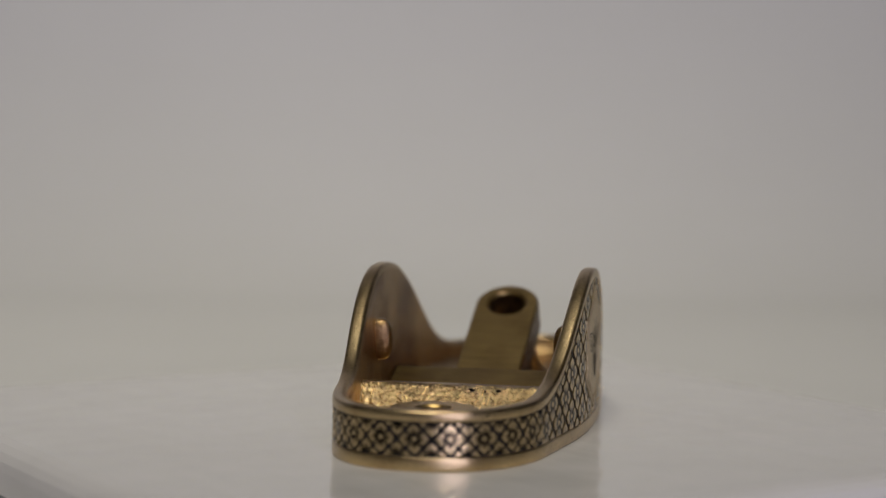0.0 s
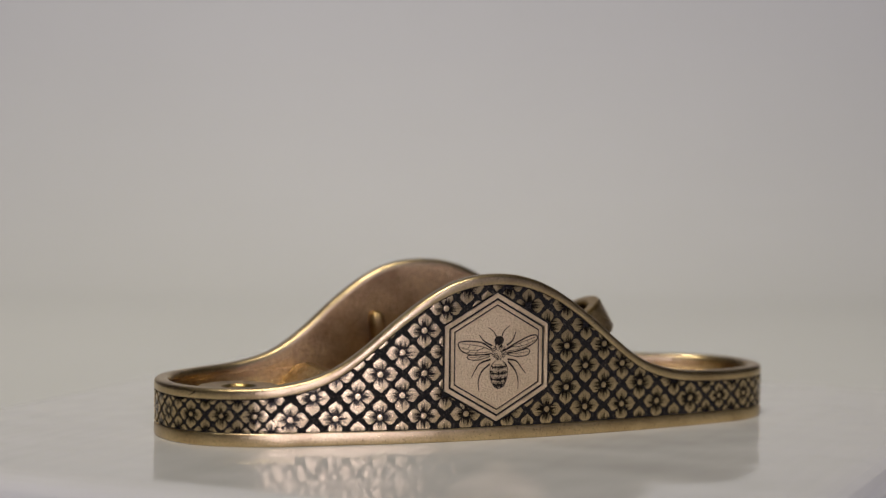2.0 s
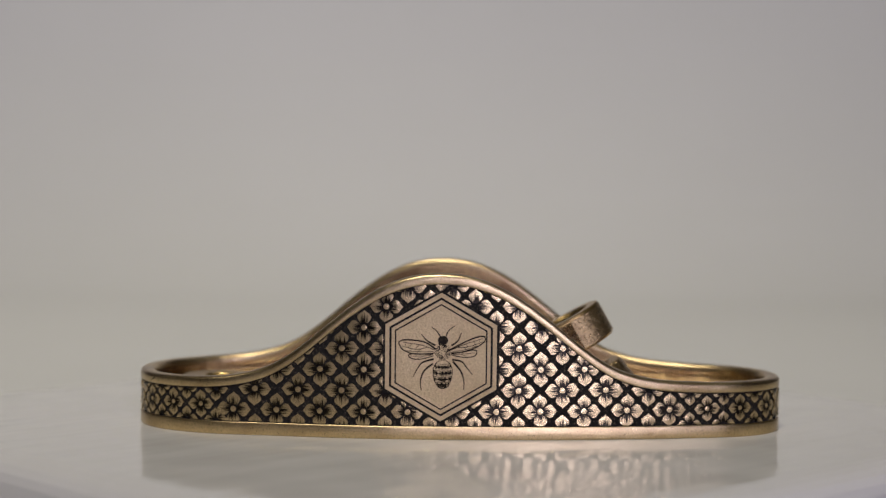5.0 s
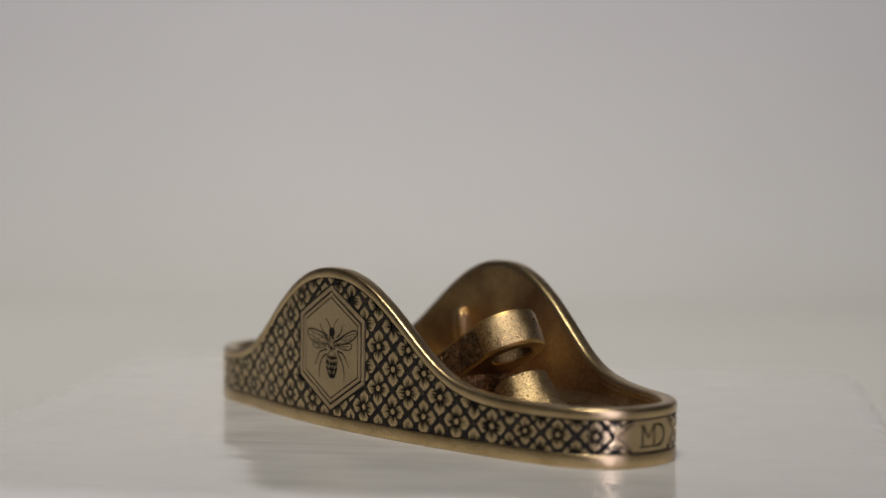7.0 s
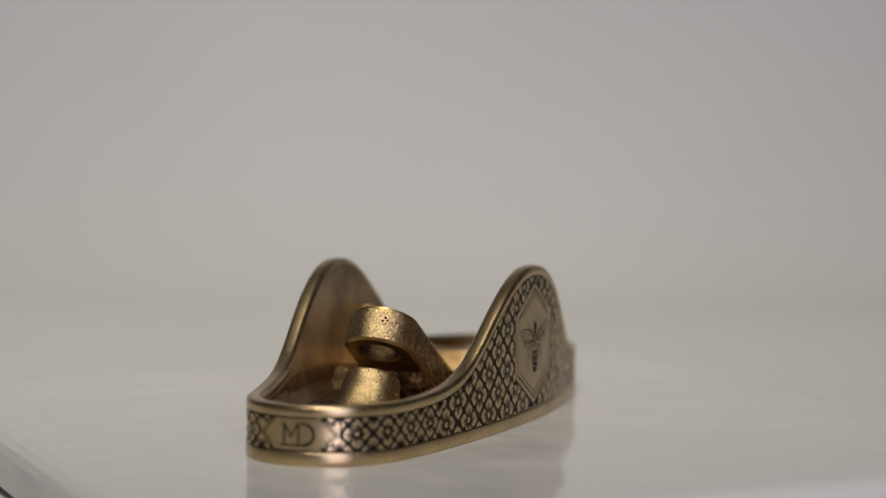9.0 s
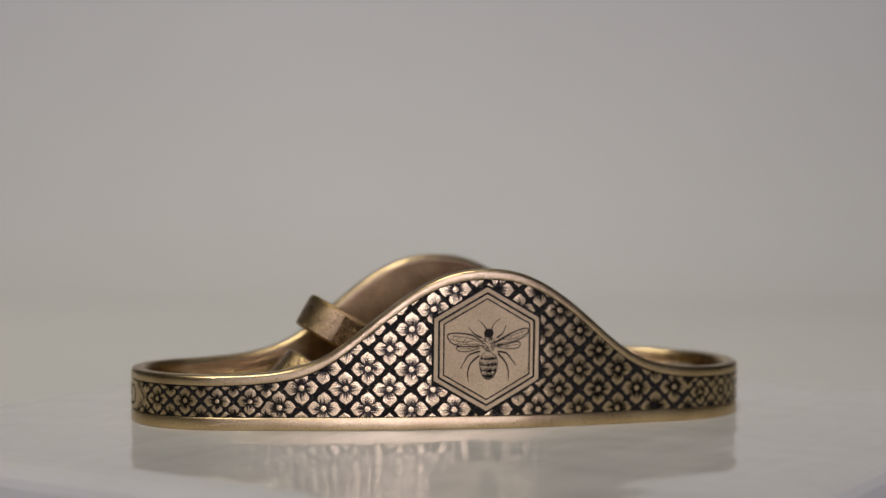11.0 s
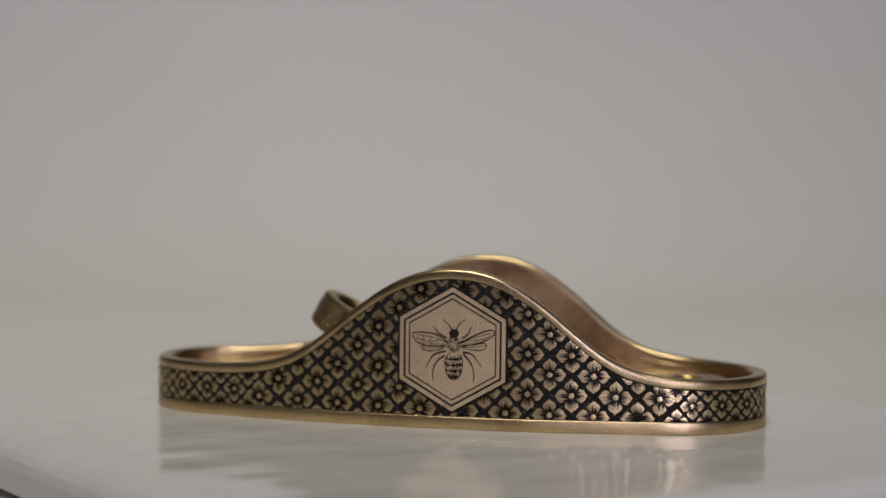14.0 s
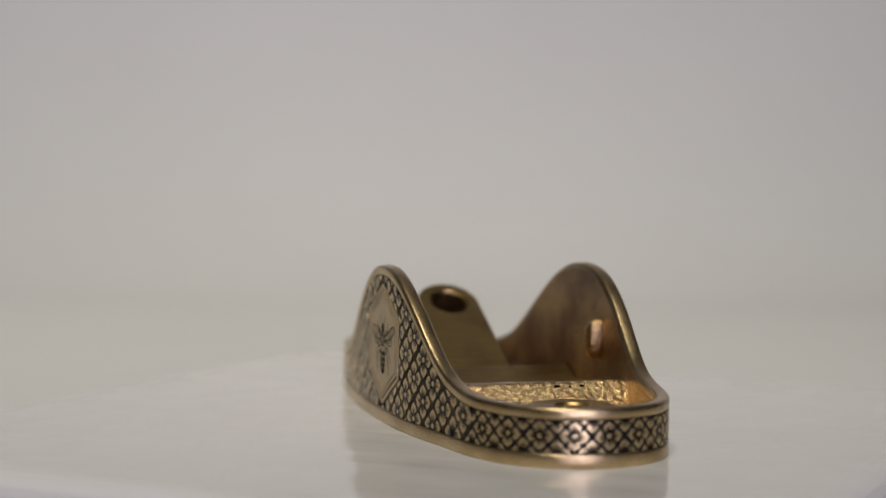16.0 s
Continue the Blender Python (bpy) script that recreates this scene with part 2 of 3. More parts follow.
def normal(s):
    (ax, ay), (bx, by) = plan(s - 0.4), plan(s + 0.4)
    d = math.hypot(bx - ax, by - ay)
    return (by - ay) / d, -(bx - ax) / d


S_A = 0.0
S_HEEL = float(_L[360])
S_B = float(_L[720])

_ZX = np.linspace(-90, 90, 721)
_ZT = np.interp(_ZX, [-90, -60, -50, -44, -39, -35, -31, -27, -22, -17, -12, -7, -3, 0, 3, 7, 12, 17, 22, 27, 32, 36, 40, 45, 50, 58, 90],
                [12.0, 12.0, 12.3, 13.0, 14.2, 16.0, 18.7, 22.0, 26.3, 30.0, 33.0, 34.8, 35.4, 35.5, 35.4, 34.8, 33.0, 30.2, 26.6, 22.5, 18.5, 15.9, 14.2, 13.0, 12.4, 12.0, 12.0])
_ZT = np.convolve(np.pad(_ZT, 12, "edge"), np.ones(25) / 25, "valid")


def top_z(s):
    return float(np.interp(plan(s)[0], _ZX, _ZT))


def at(s, z, off=0.0):
    x, y = plan(s)
    nx, ny = normal(s)
    return ((x + nx * off) * MM, (y + ny * off) * MM, z * MM)


def swept(name, profile, mat, parent, label="", n=420):
    """Sweeps a profile (rows of offset and height for a place along the outline) round the body."""
    verts, faces, m = [], [], None
    for i in range(n):
        s = PERIM * i / n
        rows = profile(s, top_z(s))
        m = len(rows)
        verts += [at(s, z, off) for off, z in rows]
    for i in range(n):
        j = (i + 1) % n
        for k in range(m - 1):
            faces.append((i * m + k, j * m + k, j * m + k + 1, i * m + k + 1))
    return mesh_ob(name, verts, faces, mat, parent, label, smooth=True)


BAND_LO, BAND_DROP = 2.8, 2.25
FLOOR_Z = 6.2


def fine_rows(rows, n):
    """The same open profile with n even steps."""
    d = np.concatenate([[0], np.cumsum([math.hypot(b[0] - a[0], b[1] - a[1]) for a, b in zip(rows, rows[1:])])])
    u = np.linspace(0, d[-1], n)
    return list(zip(np.interp(u, d, [r[0] for r in rows]).tolist(), np.interp(u, d, [r[1] for r in rows]).tolist()))


def build_shell(body):
    swept("sole_edge", lambda s, t: [(-4.0, 0.10), (-0.35, 0.0), (-0.08, 0.08), (0, 0.3), (0, BAND_LO - 0.25), (-0.05, BAND_LO - 0.05), (-0.3, BAND_LO)], BRASS, body, "polished brass strip along the foot")
    swept("rim", lambda s, t: [(-0.3, t - BAND_DROP), (-0.05, t - BAND_DROP + 0.06), (0, t - BAND_DROP + 0.25), (0, t - 0.95), (-0.06, t - 0.6), (-0.22, t - 0.32), (-0.5, t - 0.14),
                              (-0.95, t - 0.04), (-1.7, t), (-2.35, t - 0.05), (-2.8, t - 0.2), (-3.1, t - 0.6), (-3.25, t - 1.4)], BRASS, body, "rounded polished brass rim")
    def inside(s, t):
        return fine_rows([(-3.25, t - 1.4), (-3.35, t - 2.2), (-3.5, 0.6 * t + 3), (-3.6, 0.35 * t + 5.4 if t > 14 else 9.4), (-3.9, 8.6), (-4.5, 7.5), (-5.6, 6.7), (-7.0, FLOOR_Z)], 40)
    grained(swept("inner_wall", inside, CAST, body, "brown cast bronze inner face", 900), 0.9, 0.05)
    swept("engraved_band", lambda s, t: [(-0.3, BAND_LO), (-0.28, BAND_LO + 0.1), (-0.28, t - BAND_DROP - 0.1), (-0.3, t - BAND_DROP)], DARK, body, "blackened engraved ground")
    # floor plate
    n, rings = 300, 22
    edge = [at(PERIM * i / n, FLOOR_Z, -6.9) for i in range(n)]
    verts = [(x, y * (1 - 0.98 * k / rings), z) for k in range(rings + 1) for x, y, z in edge]
    faces = [(k * n + i, k * n + (i + 1) % n, (k + 1) * n + (i + 1) % n, (k + 1) * n + i) for k in range(rings) for i in range(n)]
    faces.append(tuple(range(rings * n, rings * n + n)))
    grained(mesh_ob("floor_plate", verts, faces, FLOORCAST, body, "rough dark cast bronze floor", True), 0.9, 0.16)
    mesh_ob("sole", [at(PERIM * i / n, 0.2, -3.9) for i in range(n)], [tuple(range(n - 1, -1, -1))], BRASS, body)


# ---- engraving ----
HEX_Z = 17.7
PETAL_HALF = [(0.15, 0.20), (0.26, 0.32), (0.35, 0.44), (0.395, 0.55), (0.385, 0.66), (0.30, 0.77), (0.18, 0.85), (0.08, 0.92), (0.03, 0.97)]
PETAL_SHAPE = [(x, y) for x, y in PETAL_HALF] + [(0.0, 1.0)] + [(-x, y) for x, y in reversed(PETAL_HALF)]


def clip(poly, a, b, c):
    """Keeps the part of a polygon where a*x + b*y >= c; points carry their texture place along."""
    out = []
    for i, p in enumerate(poly):
        q = poly[(i + 1) % len(poly)]
        dp, dq = a * p[0] + b * p[1] - c, a * q[0] + b * q[1] - c
        if dp >= 0:
            out.append(p)
        if (dp >= 0) != (dq >= 0):
            k = dp / (dp - dq)
            out.append(tuple(p[j] + k * (q[j] - p[j]) for j in range(len(p))))
    return out


def hex_clip(poly, s_mid, apothem):
    """Keeps a polygon outside the hexagon round s_mid."""
    cx, cz = sum(p[0] for p in poly) / len(poly) - s_mid, sum(p[1] for p in poly) / len(poly) - HEX_Z
    best = max(range(6), key=lambda k: cx * math.cos(radians(60 * k)) + cz * math.sin(radians(60 * k)))
    a, b = math.cos(radians(60 * best)), math.sin(radians(60 * best))
    return clip(poly, a, b, apothem + a * s_mid + b * HEX_Z)


def flower(parent, s0, z0, size, rng):
    verts, faces, uvs = [], [], []
    def add(poly, hi, lo, dome):
        base, n = len(verts), len(poly)
        verts.extend(at(p[0], p[1], hi) for p in poly)
        verts.extend(at(p[0], p[1], lo) for p in poly)
        uvs.extend([(p[2], p[3]) for p in poly] * 2)
        mid = tuple(sum(p[k] for p in poly) / n for k in range(4))
        verts.append(at(mid[0], mid[1], hi + dome))
        uvs.append((mid[2], mid[3]))
        for i in range(n):
            j = (i + 1) % n
            faces.append((base + i, base + j, base + 2 * n))
            faces.append((base + j, base + i, base + n + i, base + n + j))
    slope = (top_z(s0 + 1) - top_z(s0 - 1)) / 2
    limit = top_z(s0) - BAND_DROP - 0.2 - slope * s0
    tilt = rng.uniform(-0.05, 0.05)
    for k in range(4):
        c, s = math.cos(k * math.pi / 2 + tilt), math.sin(k * math.pi / 2 + tilt)
        g = size * rng.uniform(0.95, 1.04)
        poly = [(s0 + g * (x * c - y * s), z0 + g * (x * s + y * c), x + 0.5 + k + 4 * math.floor(s0), y) for x, y in PETAL_SHAPE]
        poly = clip(poly, 0, 1, BAND_LO + 0.2)
        if len(poly) > 2:
            poly = clip(poly, slope, -1, -limit)
        for mid in (S_A, S_B, PERIM):
            if len(poly) > 2 and abs(s0 - mid) < 22:
                poly = hex_clip(poly, mid, 12.35)
        if len(poly) > 2:
            span = [max(p[i] for p in poly) - min(p[i] for p in poly) for i in (0, 1)]
            if min(span) > 0.25:
                add(poly, -0.05, -0.3, 0.035)
    ok = BAND_LO + 0.8 < z0 < top_z(s0) - BAND_DROP - 0.8
    for mid in (S_A, S_B, PERIM):
        d = max((s0 - mid) * math.cos(radians(60 * k)) + (z0 - HEX_Z) * math.sin(radians(60 * k)) for k in range(6))
        ok = ok and d > 13.0
    if ok:
        r = 0.17 * size
        add([(s0 + r * math.cos(a), z0 + r * math.sin(a), 0.05, 1.0) for a in [2 * math.pi * i / 10 for i in range(10)]], -0.03, -0.3, 0.04)
    if not faces:
        return None
    ob = mesh_ob("flower", verts, faces, PETAL, parent)
    layer = ob.data.uv_layers.new(name="petal")
    for lp in ob.data.loops:
        layer.data[lp.index].uv = uvs[lp.vertex_index]
    return ob


def build_flowers(band):
    rng = random.Random(4)
    for mid, x_odd, z_odd, dz, pitch, lean, lo, hi in ((S_A, -16.4, 5.95, 4.5, 9.43, 0.008, -47.0, 51.0), (S_B, 21.6, 4.3, 4.42, 9.6, -0.018, -46.0, 46.0)):
        for row in range(-1, 8):
            z = z_odd + dz * row
            x = x_odd + (pitch / 2 if row % 2 else 0)
            x -= pitch * math.floor((x - lo) / pitch)
            while x < hi:
                if z < top_z(mid + x) + 1.5:
                    flower(band, (mid + x) % PERIM, z + lean * x, 3.72, rng)
                x += pitch
    # the low ends, with smaller flowers
    for lo, hi in ((S_A + 54.2, S_HEEL - 8.6), (S_HEEL + 8.6, S_B - 48.4), (S_B + 49.3, PERIM - 48.6)):
        n = max(1, round((hi - lo) / 7.2))
        step = (hi - lo) / n
        for i in range(n):
            flower(band, lo + (i + 0.5) * step, 6.4, 2.95, rng)
        for i in range(n + 1):
            flower(band, lo + i * step, 6.4 - 3.5, 2.85, rng)
            flower(band, lo + i * step, 6.4 + 3.5, 2.85, rng)


def plate(name, polys, hi, lo, mat, parent, label=""):
    verts, faces = [], []
    for poly in polys:
        base, n = len(verts), len(poly)
        verts += [at(s, z, hi) for s, z in poly] + [at(s, z, lo) for s, z in poly]
        faces.append(tuple(range(base, base + n)))
        faces += [(base + (i + 1) % n, base + i, base + n + i, base + n + (i + 1) % n) for i in range(n)]
    return mesh_ob(name, verts, faces, mat, parent, label)


def hexagon(mid, apothem):
    r = apothem / math.cos(math.pi / 6)
    return [(mid + r * math.cos(radians(30 + 60 * k)), HEX_Z + r * math.sin(radians(30 + 60 * k))) for k in range(6)]


def hex_ring(name, mid, outer, inner, mat, parent):
    a, b = hexagon(mid, outer), hexagon(mid, inner)
    polys = []
    for k in range(6):
        j = (k + 1) % 6
        n = 5
        for i in range(n):
            def lerp(p, q, f):
                return (p[0] + (q[0] - p[0]) * f, p[1] + (q[1] - p[1]) * f)
            polys.append([lerp(a[k], a[j], i / n), lerp(a[k], a[j], (i + 1) / n), lerp(b[k], b[j], (i + 1) / n), lerp(b[k], b[j], i / n)])
    return plate(name, polys, 0.0, -0.3, mat, parent)


def stroke_polys(points, w0, w1):
    """A tapering engraved line through the points."""
    polys = []
    for i in range(len(points) - 1):
        (ax, ay), (bx, by) = points[i], points[i + 1]
        d = math.hypot(bx - ax, by - ay) or 1
        nx, ny = -(by - ay) / d, (bx - ax) / d
        f0, f1 = i / (len(points) - 1), (i + 1) / (len(points) - 1)
        a, b = (w0 + (w1 - w0) * f0) / 2, (w0 + (w1 - w0) * f1) / 2
        polys.append([(ax + nx * a, ay + ny * a), (ax - nx * a, ay - ny * a), (bx - nx * b, by - ny * b), (bx + nx * b, by + ny * b)])
    return polys


def curve_points(points, n=6):
    """A smooth line through a few points."""
    out = []
    for i in range(len(points) - 1):
        p0, p1, p2, p3 = points[max(i - 1, 0)], points[i], points[i + 1], points[min(i + 2, len(points) - 1)]
        for k in range(n):
            t = k / n
            out.append(tuple(0.5 * (2 * p1[j] + (p2[j] - p0[j]) * t + (2 * p0[j] - 5 * p1[j] + 4 * p2[j] - p3[j]) * t * t + (3 * p1[j] - p0[j] - 3 * p2[j] + p3[j]) * t ** 3) for j in (0, 1)))
    return out + [points[-1]]


def build_bee(panel, mid):
    rng = random.Random(9)
    def make(name, polys, lift=0.015):
        return plate(name, [[(mid + x, HEX_Z + z) for x, z in p] for p in polys], lift, -0.05, INK, panel)
    def lines(*strokes):
        return [q for points, w0, w1 in strokes for q in stroke_polys(curve_points(points, 5), w0, w1)]
    cx = 0.4
    # dark head with a few bright hairs below
    head = [[(cx + 1.1 * math.cos(2 * math.pi * i / 20), 3.6 + 0.95 * math.sin(2 * math.pi * i / 20)) for i in range(20)]]
    for i in range(26):
        x = rng.uniform(-0.95, 0.95)
        head += stroke_polys([(cx + x, 3.0), (cx + 0.9 * x, 2.75 - rng.uniform(0, 0.35))], 0.12, 0.04)
    make("head", head)
    # furry thorax, thin in the middle and thick round the edge
    fur = []
    for i in range(230):
        a = rng.uniform(0, 2 * math.pi)
        r0 = 1.45 * rng.random() ** 0.38
        r1 = r0 + rng.uniform(0.2, 0.42)
        fur += stroke_polys([(cx + r0 * math.cos(a), 1.05 + 1.1 * r0 * math.sin(a)), (cx + r1 * math.cos(a + 0.1), 1.05 + 1.1 * r1 * math.sin(a + 0.1))], 0.11, 0.04)
    make("thorax", fur)
    # abdomen: an egg outline with ragged bands of hair strokes
    def half(z):
        f = (z + 3.0) / (2.4 if z > -3.0 else 3.75)
        return 2.05 * math.sqrt(max(0.0, 1 - f * f))
    egg = [(-half(z), z) for z in np.linspace(-0.75, -6.72, 20)] + [(half(z), z) for z in np.linspace(-6.72, -0.75, 20)]
    bands = stroke_polys([(cx + x, z) for x, z in egg], 0.15, 0.15)
    for z0, z1, n in ((-1.65, -2.25, 44), (-2.95, -3.6, 48), (-4.25, -4.9, 44), (-5.45, -6.0, 34)):
        w = half((z0 + z1) / 2)
        core = []
        for side in (0.30, 0.72):
            row = [(cx + w * (i / 6 - 1), z0 + (z1 - z0) * side - 0.22 * (1 - (i / 6 - 1) ** 2) + rng.uniform(-0.09, 0.09)) for i in range(13)]
            core += row if side < 0.5 else row[::-1]
        bands.append(core)
        for i in range(n):
            x = w * rng.uniform(-0.97, 0.97)
            sag = -0.22 * (1 - (x / w) ** 2)
            bands += stroke_polys([(cx + x, z0 + sag + rng.uniform(-0.15, 0.2)), (cx + 0.96 * x, z1 + sag - rng.uniform(0.0, 0.4))], 0.13, 0.04)
    for i in range(26):
        x = rng.uniform(-1.0, 1.0)
        bands += stroke_polys([(cx + x, -6.0), (cx + 0.7 * x, -6.35 - rng.uniform(0, 0.3))], 0.14, 0.06)
    for z in (-1.35, -2.75, -4.05, -5.25):
        w = half(z)
        bands += stroke_polys([(cx + w * f, z - 0.22 * (1 - f * f)) for f in (-1, -0.6, -0.2, 0.2, 0.6, 1)], 0.09, 0.09)
    make("abdomen", bands)
    # wings: the pair is tilted a little, as engraved
    make("forewing", lines(([(-1.1, 1.7), (-3.3, 3.1), (-5.6, 3.55), (-7.9, 3.6), (-8.9, 3.2), (-8.8, 2.5), (-7.9, 1.4), (-5.3, 0.6), (-1.2, 0.9)], 0.34, 0.22),
                           ([(-1.3, 1.5), (-4.0, 2.5), (-8.0, 3.1)], 0.18, 0.12), ([(-3.0, 2.1), (-5.2, 1.6), (-8.4, 2.3)], 0.16, 0.10), ([(-1.6, 1.2), (-4.5, 1.1), (-7.4, 1.3)], 0.14, 0.09),
                           ([(-4.6, 2.6), (-5.4, 1.7)], 0.12, 0.1), ([(-6.2, 2.9), (-6.9, 1.9)], 0.12, 0.1), ([(-4.4, 1.6), (-5.2, 0.7)], 0.12, 0.1), ([(-6.2, 1.7), (-6.8, 1.0)], 0.12, 0.1), ([(-7.4, 3.0), (-7.7, 2.2)], 0.1, 0.08)))
    make("forewing", lines(([(1.9, 1.6), (4.9, 3.2), (7.5, 4.3), (9.0, 4.5), (9.4, 3.85), (8.8, 3.0), (7.0, 1.95), (4.4, 1.15), (2.1, 0.95)], 0.34, 0.22),
                           ([(2.1, 1.5), (5.0, 2.8), (8.8, 4.0)], 0.18, 0.12), ([(3.6, 2.1), (6.0, 2.3), (9.0, 3.4)], 0.16, 0.10), ([(2.4, 1.2), (5.0, 1.6), (7.8, 2.5)], 0.14, 0.09),
                           ([(5.2, 2.9), (5.7, 2.2)], 0.12, 0.1), ([(6.9, 3.5), (7.3, 2.7)], 0.12, 0.1), ([(5.0, 2.1), (5.5, 1.5)], 0.12, 0.1), ([(6.8, 2.6), (7.2, 2.1)], 0.12, 0.1), ([(8.0, 3.9), (8.3, 3.1)], 0.1, 0.08)))
    make("hindwing", lines(([(-1.7, 0.6), (-3.8, 0.65), (-6.1, 0.65), (-6.9, 0.35), (-6.4, -0.25), (-4.8, -0.5), (-2.8, -0.1), (-1.6, 0.3)], 0.26, 0.18), ([(-2.0, 0.4), (-4.4, 0.2), (-6.5, 0.15)], 0.14, 0.08), ([(-3.4, 0.3), (-5.0, -0.35)], 0.12, 0.08)))
    make("hindwing", lines(([(2.2, 0.75), (4.9, 1.2), (7.0, 1.6), (7.6, 1.1), (7.0, 0.25), (4.9, 0.0), (2.9, 0.35), (2.1, 0.6)], 0.26, 0.18), ([(2.6, 0.6), (5.0, 0.75), (7.2, 1.0)], 0.14, 0.08), ([(4.0, 0.7), (5.6, 0.2)], 0.12, 0.08)))
    for points in ([(-1.2, 2.5), (-3.0, 3.5), (-4.2, 4.9)], [(2.2, 2.5), (3.5, 3.5), (4.3, 5.3)], [(-1.5, -0.4), (-3.8, -1.1), (-4.8, -2.2), (-5.9, -4.2)], [(2.4, -0.5), (4.4, -0.9), (5.5, -2.2), (6.7, -3.7)],
                   [(-1.7, -1.4), (-3.5, -2.9), (-4.3, -5.0), (-4.1, -7.2)], [(2.5, -0.9), (4.2, -2.9), (4.9, -5.0), (4.9, -7.0)]):
        make("leg", lines((points, 0.44, 0.14)))
    for points in ([(-0.2, 4.4), (-0.9, 5.5), (-2.0, 6.4)], [(1.0, 4.4), (1.6, 5.7), (2.9, 6.7)]):
        make("antenna", lines((points, 0.28, 0.14)))


def build_plaques(body, band):
    for mid in (S_A, S_B):
        pl = hex_ring("hexagon_frame", mid, 11.85, 11.0, PANEL, band)
        tagged(pl, "raised brass hexagon frame")
        inner = hex_ring("inner_frame", mid, 10.52, 9.84, PANEL, band)
        # panel in upright strips that share their edges, so that it follows the bowed side
        verts, faces = [], []
        for i in range(9):
            x = mid - 9.52 + 19.04 * i / 8
            h = 10.99 - abs(x - mid) * math.tan(math.pi / 6)
            verts += [at(x, HEX_Z - h, -0.3), at(x, HEX_Z - h, 0), at(x, HEX_Z + h, 0), at(x, HEX_Z + h, -0.3)]
        for i in range(8):
            faces += [(4 * i + k, 4 * i + 4 + k, 4 * i + 5 + k, 4 * i + 1 + k) for k in range(3)]
        faces += [(0, 1, 2, 3), (35, 34, 33, 32)]
        panel = mesh_ob("bee_panel", verts, faces, PANEL, body, "plain satin brass panel engraved with a bee")
        build_bee(panel, mid)
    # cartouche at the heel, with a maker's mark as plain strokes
    a, b = BAND_LO + 0.45, 9.75 - 0.35
    verts, faces, n, m = [], [], 24, (a + b) / 2
    for i in range(n + 1):
        x = S_HEEL - 8.6 + 17.2 * i / n
        h = (b - a) / 2 * (1 - max(0, abs(x - S_HEEL) / 8.6 - 0.58) * 1.7)
        verts += [at(x, m - h, -0.3), at(x, m - h, 0), at(x, m + h, 0), at(x, m + h, -0.3)]
    for i in range(n):
        faces += [(4 * i + k, 4 * i + 4 + k, 4 * i + 5 + k, 4 * i + 1 + k) for k in range(3)]
    faces += [(0, 1, 2, 3), (4 * n + 3, 4 * n + 2, 4 * n + 1, 4 * n)]
    badge = mesh_ob("cartouche", verts, faces, BRASS, body, "small brass cartouche with a black maker's mark")
    marks = []
    def mark(points, w0, w1):
        marks.extend(stroke_polys([(S_HEEL + x, m + z) for x, z in fine_line(points, 0.4)], w0, w1))
    mark([(-2.6, -2.1), (-2.6, 2.1)], 0.45, 0.45)
    mark([(-3.2, 2.05), (-2.3, 2.05)], 0.3, 0.3)
    mark([(-2.5, 2.0), (-1.15, -0.5)], 0.5, 0.35)
    mark([(-1.15, -0.5), (0.3, 2.0)], 0.3, 0.3)
    mark([(0.45, -2.1), (0.45, 2.1)], 0.42, 0.42)
    mark([(-3.4, -2.15), (1.4, -2.15)], 0.36, 0.36)
    mark([(0.1, 2.1), (1.4, 2.1)], 0.36, 0.36)
    mark([(1.3 + 2.25 * math.sin(t), 2.13 * math.cos(t)) for t in [math.pi * i / 14 for i in range(15)]], 0.5, 0.6)
    plate("maker_mark", marks, 0.015, -0.05, INK, badge)
    rng = random.Random(2)
    ticks = []
    for side in (-1, 1):
        for i in range(16):
            z = a + 0.3 + (b - a - 0.6) * i / 15
            s0 = S_HEEL + side * (8.5 - 3.4 * abs(z - m) / (b - a) * 2)
            ticks += stroke_polys([(s0, z), (s0 - side * rng.uniform(0.8, 1.7), z + rng.uniform(-0.1, 0.1))], 0.34, 0.05)
    plate("hatching", ticks, 0.015, -0.1, INK, badge)


# ---- inside of the body ----
def prism(name, profile, y0, y1, mat, parent, label="", cuts=10, bevel=0.0, smooth=False):
    """Extrudes a profile in x and z (millimetres) across the body."""
    bm = bmesh.new()
    rows = []
    for i in range(cuts + 1):
        y = y0 + (y1 - y0) * i / cuts
        rows.append([bm.verts.new((x * MM, y * MM, z * MM)) for x, z in profile])
    n = len(profile)
    for i in range(cuts):
        for k in range(n):
            bm.faces.new((rows[i][k], rows[i][(k + 1) % n], rows[i + 1][(k + 1) % n], rows[i + 1][k]))
    bm.faces.new(rows[0])
    bm.faces.new(rows[-1][::-1])
    return bm_ob(name, bm, mat, parent, label, smooth)


def grained(ob, size, amount):
    """Pushes the points of a fine mesh in and out like sand-cast metal."""
    me = ob.data
    me.update()
    shift = []
    for v in me.vertices:
        p = v.co / (size * MM)
        shift.append(v.normal * (amount * MM * (noise.noise(p) + 0.5 * noise.noise(p * 2.3))))
    for v, d in zip(me.vertices, shift):
        v.co += d
    return ob


def fine_line(points, step):
    """Adds points to an open line so that none are further apart than step."""
    out = []
    for (ax, az), (bx, bz) in zip(points, points[1:]):
        k = max(1, math.ceil(math.hypot(bx - ax, bz - az) / step))
        out += [(ax + (bx - ax) * i / k, az + (bz - az) * i / k) for i in range(k)]
    return out + [points[-1]]


